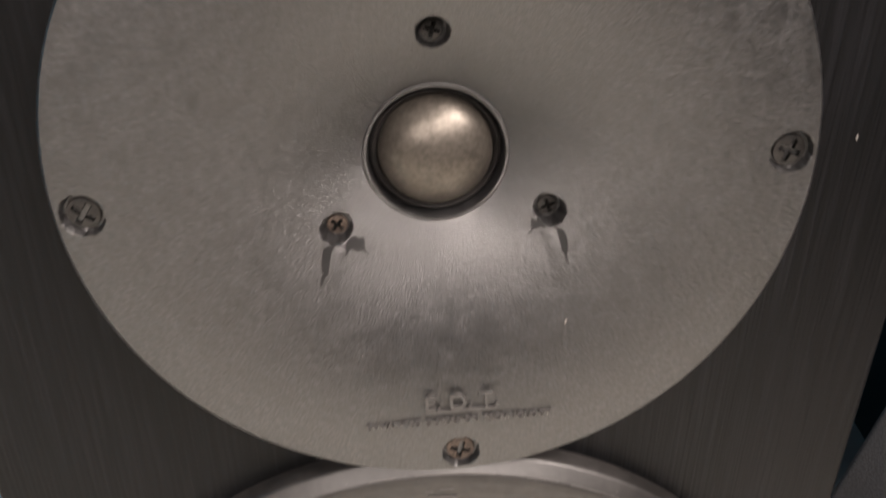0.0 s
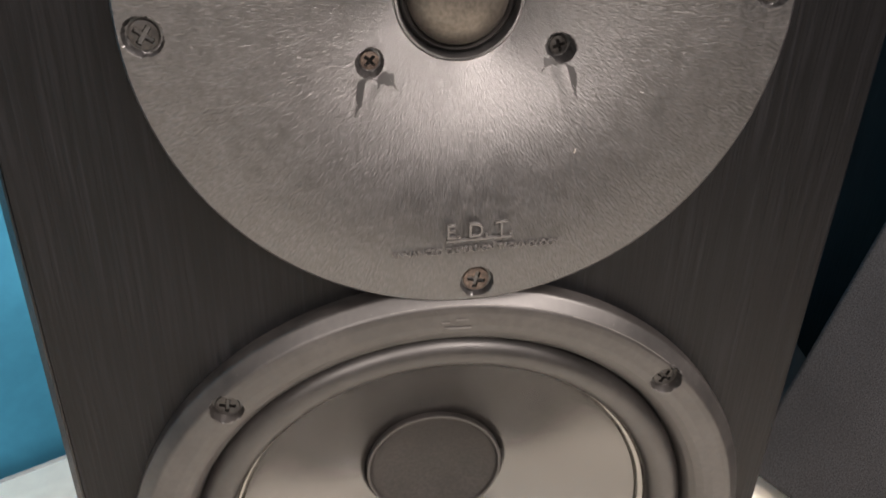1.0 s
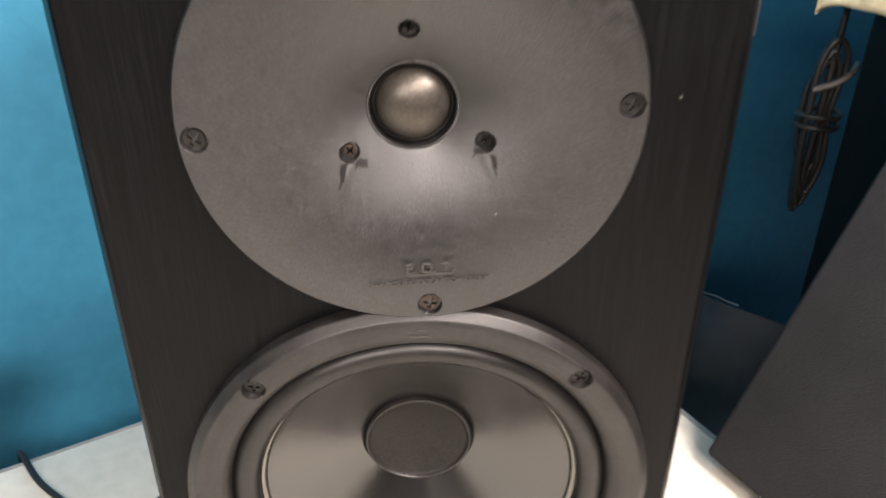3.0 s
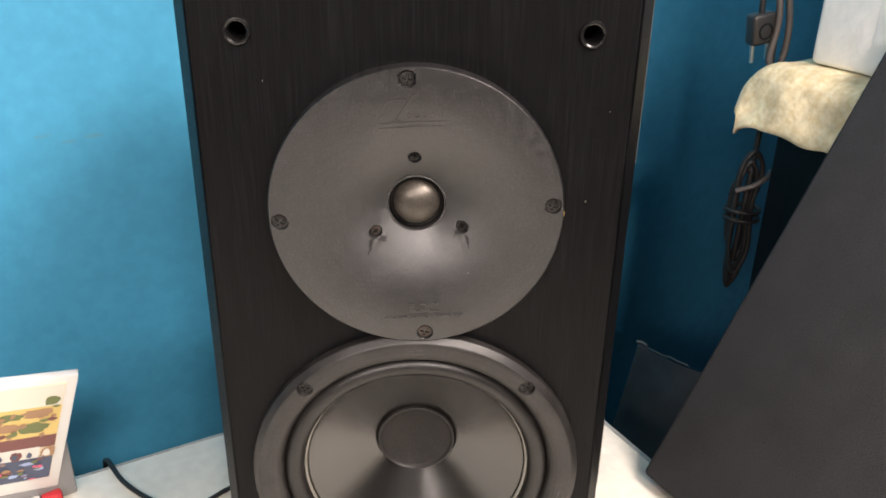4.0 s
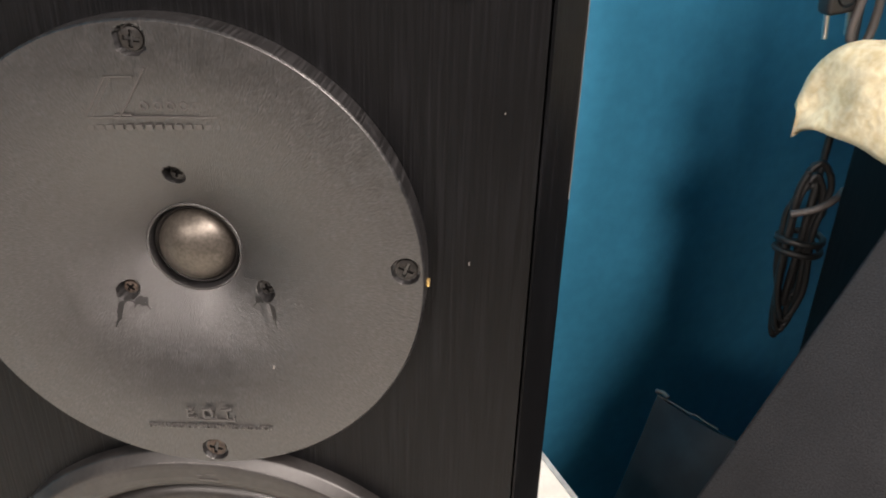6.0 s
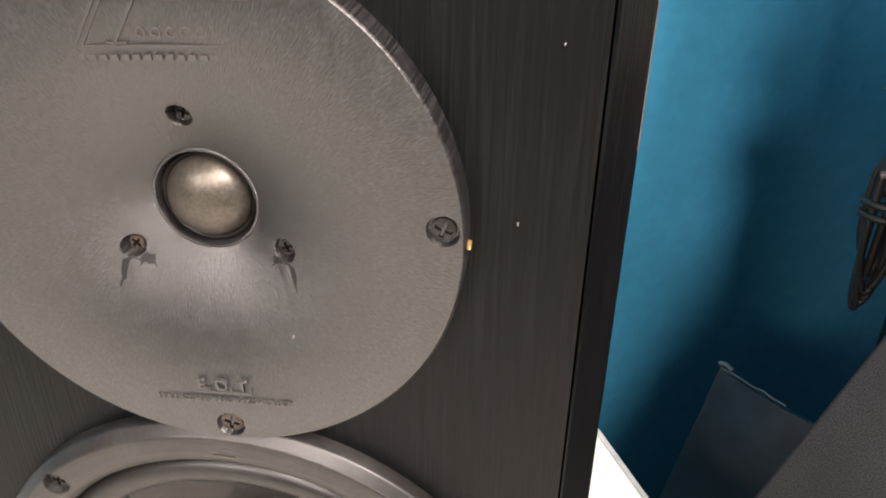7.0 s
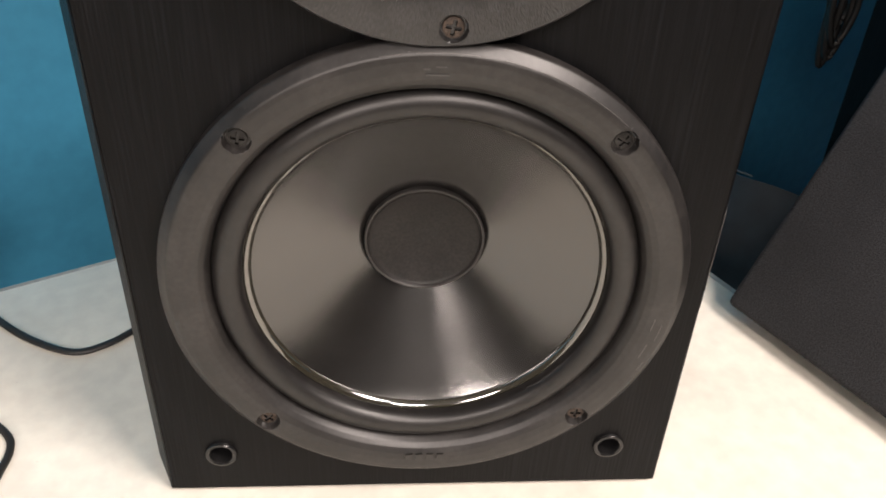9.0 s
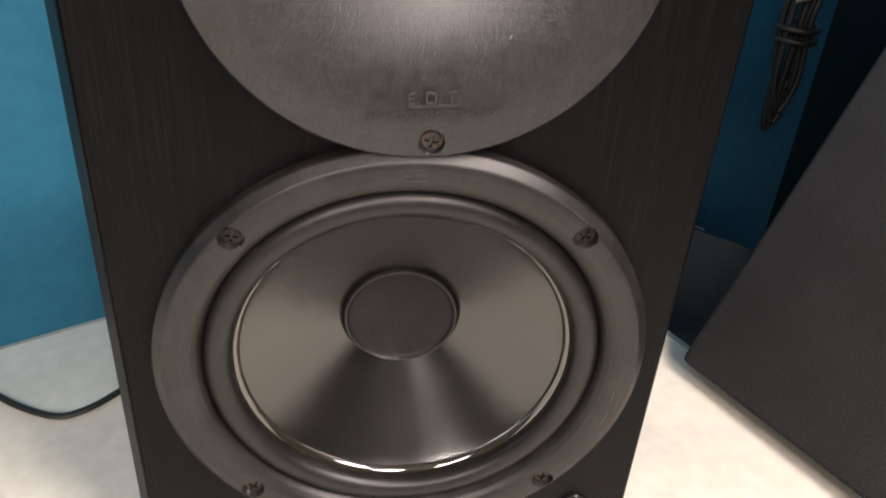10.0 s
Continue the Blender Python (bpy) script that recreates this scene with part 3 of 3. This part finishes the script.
def fleece():
    bm = bmesh.new()
    nx, ny = 40, 70
    top, ex, ey = 0.3425, 0.208, -0.157
    grid = []
    for i in range(nx + 1):
        row = []
        for j in range(ny + 1):
            s, t = -0.071 + 0.179 * i / nx, 0.062 - 0.37 * j / ny   # s: back from the front edge, t: along the front
            wob = noise.noise(Vector((s * 22, t * 22, 1)))

            def roll(d, r):
                """How far out and down a sheet lies that runs d over an edge rounded by r."""
                turn = min(max(d, 0.0) / r, 1.45)
                rest = max(0.0, d - 1.45 * r)
                return r * math.sin(turn) + 0.12 * rest, r * (1 - math.cos(turn)) + 0.99 * rest
            out_s, down_s = roll(-s, 0.016)
            out_t, down_t = roll(t, 0.034)
            x = (ex + s if s > 0 else ex - out_s) - 0.004 * wob
            y = (ey + t if t < 0 else ey + out_t) + 0.004 * wob
            z = top + 0.005 - max(down_s, down_t) - 0.3 * min(down_s, down_t) + 0.004 * wob
            if s < 0:
                z += 0.006 * noise.noise(Vector((t * 26, 4, 2)))
            row.append(bm.verts.new((x, y, z)))
        grid.append(row)
    for i in range(nx):
        for j in range(ny):
            bm.faces.new((grid[i][j], grid[i + 1][j], grid[i + 1][j + 1], grid[i][j + 1]))
    ob = solid("fleece_cloth", bm, M_FLEECE, "cream yellow fleece cloth draped over a black cabinet", "cloth", ROOM)
    thick = ob.modifiers.new("thick", "SOLIDIFY")
    thick.thickness, thick.offset = 0.006, 1
    return ob


fleece()


def package():
    p = thing("white_package", "white paper-wrapped package on a cream fleece cloth", "package", ROOM)
    # its unseen top and far end are stretched to keep lamplight off the wall
    part("wrapping", block(0.222, 0.93, -0.46, -0.166, 0.3540, 0.76, 0.006, 3), M_WHITE, p)
    part("paper_flap", block(0.2206, 0.2224, -0.452, -0.230, 0.3595, 0.756, 0.0006), M_WHITE, p, "folded-over flap of white paper")


package()


def board():
    """A soft slate-coloured panel with a bowed top edge and a rounded shoulder."""
    b = thing("leaning_panel", "dark slate blue soft panel leaning in the gap behind the desk", "panel", place(0.176, -0.034, -0.032, 0, 30, 24))
    bm = bmesh.new()
    nu, nv = 26, 30
    faces = []
    for depth in (0.0, 0.012):
        grid = []
        for i in range(nu + 1):
            u = i / nu
            along = -0.30 * u
            top = -0.006 * math.sin(math.pi * min(1, u * 2.2)) - 0.16 * max(0.0, u - 0.28) ** 1.6
            row = []
            for j in range(nv + 1):
                down = top + (-0.80 - top) * (j / nv) ** 1.5
                bulge = 0.004 * noise.noise(Vector((along * 16, down * 16, 2))) - 0.006 * math.sin(math.pi * u) * math.exp(8 * down)
                row.append(bm.verts.new((depth + bulge, along + 0.004 * noise.noise(Vector((down * 20, 4, depth))), down)))
            grid.append(row)
        faces.append(grid)
    for grid in faces:
        for i in range(nu):
            for j in range(nv):
                bm.faces.new((grid[i][j], grid[i + 1][j], grid[i + 1][j + 1], grid[i][j + 1]))
    front, back = faces
    rim = [(i, 0) for i in range(nu + 1)] + [(nu, j) for j in range(1, nv + 1)] + [(i, nv) for i in range(nu - 1, -1, -1)] + [(0, j) for j in range(nv - 1, 0, -1)]
    for (i, j), (k, m) in zip(rim, rim[1:] + rim[:1]):
        bm.faces.new((front[i][j], front[k][m], back[k][m], back[i][j]))
    part("panel", bm, M_BOARD, b)
    pale = [(0.001 + 0.0012 * noise.noise(Vector((k * 0.7, 3, 1))), -0.0075 * k, 0.0008 - 0.0004 * k + 0.0022 * noise.noise(Vector((k * 0.9, 1, 5)))) for k in range(10)]
    part("worn_edge", tube(pale, 0.0016, 7, 0.6), M_SCUFF, b, "pale worn top edge")
    part("worn_corner", tube([(0.0, 0.003, 0.004), (0.001, -0.004, 0.0052), (0.001, -0.011, 0.0030)], 0.0034, 8, 0.6), M_SCUFF, b, "pale crumpled corner")


board()


# ---- small things ----
solid("speaker_cable", tube([(-0.315, 0.190, -0.10), (-0.304, 0.186, -0.02), (-0.296, 0.176, 0.0028), (-0.272, 0.147, 0.0022), (-0.243, 0.124, 0.0022), (-0.212, 0.110, 0.0022),
      (-0.194, 0.115, 0.0022), (-0.178, 0.130, 0.0022), (-0.150, 0.165, 0.0022), (-0.10, 0.30, 0.0022)], 0.0024, flat=0.8), M_CORD,
      "thin black twin cable trailing over the white desk", "cable")
solid("loose_cord", tube([(-0.275, 0.055, 0.0022), (-0.250, 0.057, 0.0022), (-0.235, 0.050, 0.0022), (-0.224, 0.040, 0.0022), (-0.220, 0.030, 0.0022), (-0.2200, 0.018, 0.0022), (-0.222, 0.004, 0.0022),
      (-0.232, -0.02, 0.0022), (-0.26, -0.05, 0.0022)], 0.0022), M_CORD, "thin black cord curled on the white desk", "cord")


def plug():
    """A two-pin mains plug that hangs by its cord beside the tall cabinet."""
    m = pose(0.352, 0.389, 0.377, 0, -8, 20)
    p = thing("mains_plug", "dark grey two-pin mains plug hanging by its cord", "plug", m)
    part("body", block(-0.014, 0.014, -0.008, 0.008, -0.014, 0.018, 0.004, 3), M_GREYPLASTIC, p)
    part("face_ring", lathe([(0.0085, -0.0075), (0.0085, -0.0090), (0.0070, -0.0090), (0.0065, -0.0076)], 32), M_BLACK, p, "round moulded ring")
    for x in (-0.0095, 0.0095):
        part("prong", tube([(x, 0, -0.012), (x, 0, -0.022), (x, 0, -0.032)], 0.0023), M_NICKEL, p, "nickel pin")
    part("cord", tube([(0, 0, 0.016), (0.004, 0.001, 0.045), (0.020, 0.004, 0.09), (0.030, 0.02, 0.150), (0.034, 0.030, 0.30), (0.036, 0.028, 0.39), (0.05, 0.01, 0.394), (0.08, -0.02, 0.392)], 0.0032), M_CORD, p, "black cord")


def cord_bundle():
    b = thing("cord_bundle", "coiled black mains cord tied in a bundle, hanging", "cord")
    x, y = 0.362, 0.377
    part("drop", tube([(x + 0.07, y + 0.0, 0.763), (x + 0.03, y + 0.02, 0.766), (x + 0.014, y + 0.026, 0.74), (x + 0.010, y + 0.022, 0.60), (x + 0.006, y + 0.014, 0.41), (x + 0.006, y + 0.006, 0.30), (x + 0.001, y, 0.19), (x - 0.001, y, 0.12)], 0.0032), M_CORD, b)
    for k, (w, top, low) in enumerate(((0.013, 0.252, 0.108), (0.010, 0.240, 0.095), (0.015, 0.230, 0.122), (0.007, 0.246, 0.085))):
        dy = 0.004 * (k - 1.5)
        part("loop", tube([(x - w, y + dy, 0.19), (x - w * 0.9, y + dy, top - 0.02), (x, y + dy, top), (x + w * 0.9, y + dy, top - 0.02), (x + w * 0.5, y + dy, 0.19),
             (x + w * 0.8, y + dy, low + 0.03), (x, y + dy, low), (x - w * 0.8, y + dy, low + 0.03), (x - w, y + dy, 0.19)], 0.0029), M_CORD, b)
    for z in (0.174, 0.184):
        ring = [(x + 0.018 * math.cos(a), y + 0.014 * math.sin(a), z + 0.001 * math.sin(2 * a)) for a in [k * math.pi / 6 for k in range(13)]]
        part("tie", tube(ring, 0.0028, steps=4), M_CORD, b, "cord wound round the bundle")
    part("tie", tube([(x - 0.016, y - 0.012, 0.210), (x, y - 0.016, 0.217), (x + 0.014, y - 0.012, 0.224), (x + 0.024, y, 0.228)], 0.0030), M_GREYCORD, b, "grey cord end wound round the bundle")


M_GREYPLASTIC = shader("dark_grey_plastic", (0.016, 0.0148, 0.0145), 0.45)
plug()
cord_bundle()
solid("grey_cord", tube([(0.372, 0.385, 0.56), (0.368, 0.384, 0.45), (0.378, 0.383, 0.385), (0.377, 0.382, 0.350), (0.370, 0.381, 0.340), (0.363, 0.382, 0.350), (0.367, 0.384, 0.39), (0.360, 0.388, 0.45), (0.366, 0.388, 0.56)], 0.0034),
      M_GREYCORD, "looped grey-brown cord hanging beside a white package", "cord")


# ---- the cases on the left of the desk ----
M_CLEAR = shader("clear_case_plastic", (0.66, 0.65, 0.62), 0.12)
M_COVER = shader("printed_cover_paper", (0.80, 0.72, 0.55), 0.25)
M_RED = textured("red_case_plastic", (0.40, 0.02, 0.03), (0.52, 0.03, 0.04), 120, (0.3, 0.4), bump=0.02)
M_HAZE = shader("frosted_grey_plastic", (0.19, 0.19, 0.19), 0.2)
PRINT = {"sand": (0.58, 0.43, 0.15), "leaf": (0.13, 0.15, 0.06), "roof": (0.15, 0.06, 0.055), "house": (0.60, 0.57, 0.52), "night": (0.06, 0.075, 0.12), "pink": (0.6, 0.12, 0.2),
         "bush": (0.30, 0.18, 0.10), "sky": (0.62, 0.59, 0.50), "glint": (0.30, 0.38, 0.58)}
PRINT = {k: shader("print_" + k, v, 0.25) for k, v in PRINT.items()}


def blob(cx, cz, rx, rz, seed):
    """A flat patch with an uneven outline, for the printed picture."""
    bm = bmesh.new()
    vs = []
    for k in range(22):
        a = 2 * math.pi * k / 22
        f = 1 + 0.45 * noise.noise(Vector((math.cos(a) * 2, math.sin(a) * 2, seed)))
        vs.append(bm.verts.new((cx + rx * f * math.cos(a), 0, cz + rz * f * math.sin(a))))
    bm.faces.new(vs)
    return bm


def flat(x0, z0, x1, z1):
    bm = bmesh.new()
    bm.faces.new([bm.verts.new((x, 0, z)) for x, z in ((x0, z0), (x1, z0), (x1, z1), (x0, z1))])
    return bm


def disc_case():
    right = Vector((0.80, 0.56, -0.23)).normalized()
    up = Vector((0.32, -0.08, 0.944))
    up = (up - right * up.dot(right)).normalized()
    back = up.cross(right).normalized()
    m = Matrix((right, back, up)).transposed().to_4x4()
    m.translation = Vector((-0.319, 0.125, 0.0200))
    c = thing("disc_case", "clear plastic disc case with a colourful printed cover", "disc case", m)
    w, h = 0.19, 0.128
    part("case_shell", block(-w, 0, 0.0010, 0.0090, -0.006, h, 0.0015), M_CLEAR, c)
    part("tray", block(-w - 0.001, 0.0022, 0.0096, 0.0122, -0.006, h - 0.003, 0.0015), M_CLEAR, c, "pale plastic tray behind the cover")
    cover = part("cover", block(-w + 0.008, -0.009, 0.0002, 0.0012, 0.010, h - 0.006, 0.0002), M_COVER, c, "printed paper cover with a village picture")
    y = -0.0004
    layers = [("sky", flat(-w + 0.009, 0.098, -0.010, 0.121)), ("sand", flat(-w + 0.009, 0.062, -0.010, 0.098)), ("roof", flat(-w + 0.009, 0.050, -0.010, 0.064)),
              ("house", flat(-w + 0.009, 0.037, -0.022, 0.051)), ("night", flat(-w + 0.009, 0.011, -0.010, 0.038))]
    for k, (tone, bm) in enumerate(layers):
        part("print", bm, PRINT[tone], cover, "", pose(0, y - 0.00004 * k, 0), smooth=False)
    spots = [("leaf", -0.050, 0.090, 0.012, 0.004), ("bush", -0.028, 0.091, 0.012, 0.005), ("bush", -0.066, 0.082, 0.011, 0.007), ("leaf", -0.030, 0.075, 0.012, 0.006), ("bush", -0.050, 0.078, 0.010, 0.005),
             ("leaf", -0.018, 0.104, 0.006, 0.005), ("leaf", -0.062, 0.060, 0.005, 0.006), ("leaf", -0.068, 0.045, 0.004, 0.006), ("roof", -0.040, 0.043, 0.005, 0.005), ("pink", -0.078, 0.030, 0.012, 0.006),
             ("glint", -0.030, 0.032, 0.006, 0.002), ("glint", -0.040, 0.019, 0.004, 0.002), ("glint", -0.020, 0.024, 0.004, 0.002), ("bush", -0.015, 0.044, 0.006, 0.006), ("roof", -0.055, 0.024, 0.014, 0.004),
             ("leaf", -0.090, 0.090, 0.010, 0.008), ("bush", -0.110, 0.080, 0.014, 0.006), ("house", -0.016, 0.043, 0.003, 0.004), ("leaf", -0.130, 0.088, 0.012, 0.006)]
    rng = random.Random(12)
    for _ in range(34):
        spots.append((rng.choice(("leaf", "bush", "bush", "roof")), rng.uniform(-0.12, -0.013), rng.uniform(0.066, 0.098), rng.uniform(0.0016, 0.0042), rng.uniform(0.0012, 0.0030)))
    for _ in range(30):
        spots.append((rng.choice(("glint", "roof", "roof", "pink", "leaf", "bush")), rng.uniform(-0.12, -0.013), rng.uniform(0.013, 0.038), rng.uniform(0.0012, 0.0036), rng.uniform(0.0008, 0.0020)))
    spots += [("night", -0.030 - 0.0115 * k, 0.044, 0.0022, 0.0034) for k in range(9)]
    for k, (tone, cx, cz, rx, rz) in enumerate(spots):
        part("print", blob(cx, cz, rx, rz, k), PRINT[tone], cover, "", pose(0, y - 0.0003 - 0.00002 * k, 0), smooth=False)


disc_case()
solid("red_case", block(-0.0175, -0.0005, 0.0, 0.0085, 0.0, 0.0132, 0.002), M_RED, "small red plastic case under a printed disc case", "disc case", pose(-0.315, 0.120, 0.0002, 0, 0, 35))
solid("pale_case", block(-0.19, -0.0180, 0.0, 0.0085, 0.0, 0.0138, 0.002), M_CLEAR, "slim pale plastic case under a printed disc case", "disc case", pose(-0.315, 0.120, 0.0002, 0, 0, 35))
solid("frosted_case", block(-0.135, 0.0, 0.0, 0.014, 0.0, 0.078, 0.002, 3), M_HAZE, "upright frosted grey plastic case edge on the desk", "disc case", pose(-0.309, 0.135, 0.0002, 0, 0, 35))
solid("cable_end", lathe([(0.0, -0.014), (0.006, -0.0135), (0.0075, -0.010), (0.0075, 0.008), (0.005, 0.013), (0.003, 0.020)], 24, cap_end=True), M_GREYPLASTIC,
      "small grey rounded plastic connector lying on the desk", "connector", pose(0.289, -0.012, 0.0076, 0, 0, 40))


# ---- flecks and scuffs ----
def fleck(parent, x, y, z, length, turn):
    part("fleck", block(-0.0002, 0.0002, -0.00015, 0.0003, -length / 2, length / 2, 0.0001), M_FLECK, parent, "tiny pale fleck", pose(x, y, z, 0, turn, 0))


for x, y, z, length, turn in ((0.1054, PANEL - 0.0013, 0.3440, 0.0014, 5), (-0.0876, PANEL - 0.0013, 0.4177, 0.0010, 40), (0.1150, PANEL - 0.0013, 0.4010, 0.0008, 20),
                              (0.0334, -0.0078, 0.2992, 0.0012, 15), (0.0428, -0.0062, 0.3901, 0.0016, 110)):
    fleck(SPEAKER, x, y, z, length, turn)

def dust(parent, place_at, count, seed):
    """A sprinkling of tiny pale flakes over one surface; place_at(a, b) gives a point for two random numbers."""
    rng = random.Random(seed)
    bm = bmesh.new()
    for _ in range(count):
        x, y, z = place_at(rng.random(), rng.random())
        size, turn = rng.uniform(0.00007, 0.00017), rng.uniform(0, math.pi)
        long = size * rng.choice((1, 1, 1.4, 3.0))
        c, d = math.cos(turn), math.sin(turn)
        low = [bm.verts.new((x + c * u * long - d * v * size, y, z + d * u * long + c * v * size)) for u, v in ((-1, -1), (1, -1), (1, 1), (-1, 1))]
        tip = bm.verts.new((x, y - size, z))
        for k in range(4):
            bm.faces.new((low[k], low[(k + 1) % 4], tip))
    ob = part("dust", bm, M_DUST, parent, "", smooth=False)
    tagged(ob, "tiny pale dust specks", kind="stuff")


def on_plate(a, b):
    r, turn = 0.030 + 0.057 * math.sqrt(a), 2 * math.pi * b
    return r * math.cos(turn), -0.0073 + 0.0180 * max(0.0, (0.080 - r) / 0.062) ** 2.1, r * math.sin(turn)


def on_frame(a, b):
    r, turn = 0.1035 + 0.0095 * a, 2 * math.pi * b
    return r * math.cos(turn), -0.0062 + 0.0022 * max(0.0, (r - 0.1108) / 0.0022), r * math.sin(turn)


dust(bpy.data.objects["tweeter_plate"], on_plate, 45, 4)
dust(bpy.data.objects["woofer_frame"], on_frame, 80, 5)

scuffs = [((-0.373, 0.400, 0.249), 0.014, 0.004), ((-0.350, 0.412, 0.252), 0.020, 0.005), ((-0.395, 0.388, 0.258), 0.018, 0.003)]
for k, (spot, w, h) in enumerate(scuffs):
    bm = blob(0, 0, w / 2, h / 2, 30 + k)
    local = ROOM.inverted() @ Vector(spot)
    part("scuff", bm, M_WALLSCUFF, bpy.data.objects["wall_left"], "pale scuff on the paint", pose(local.x, GAP_LEFT - 0.0008, local.z), smooth=False)
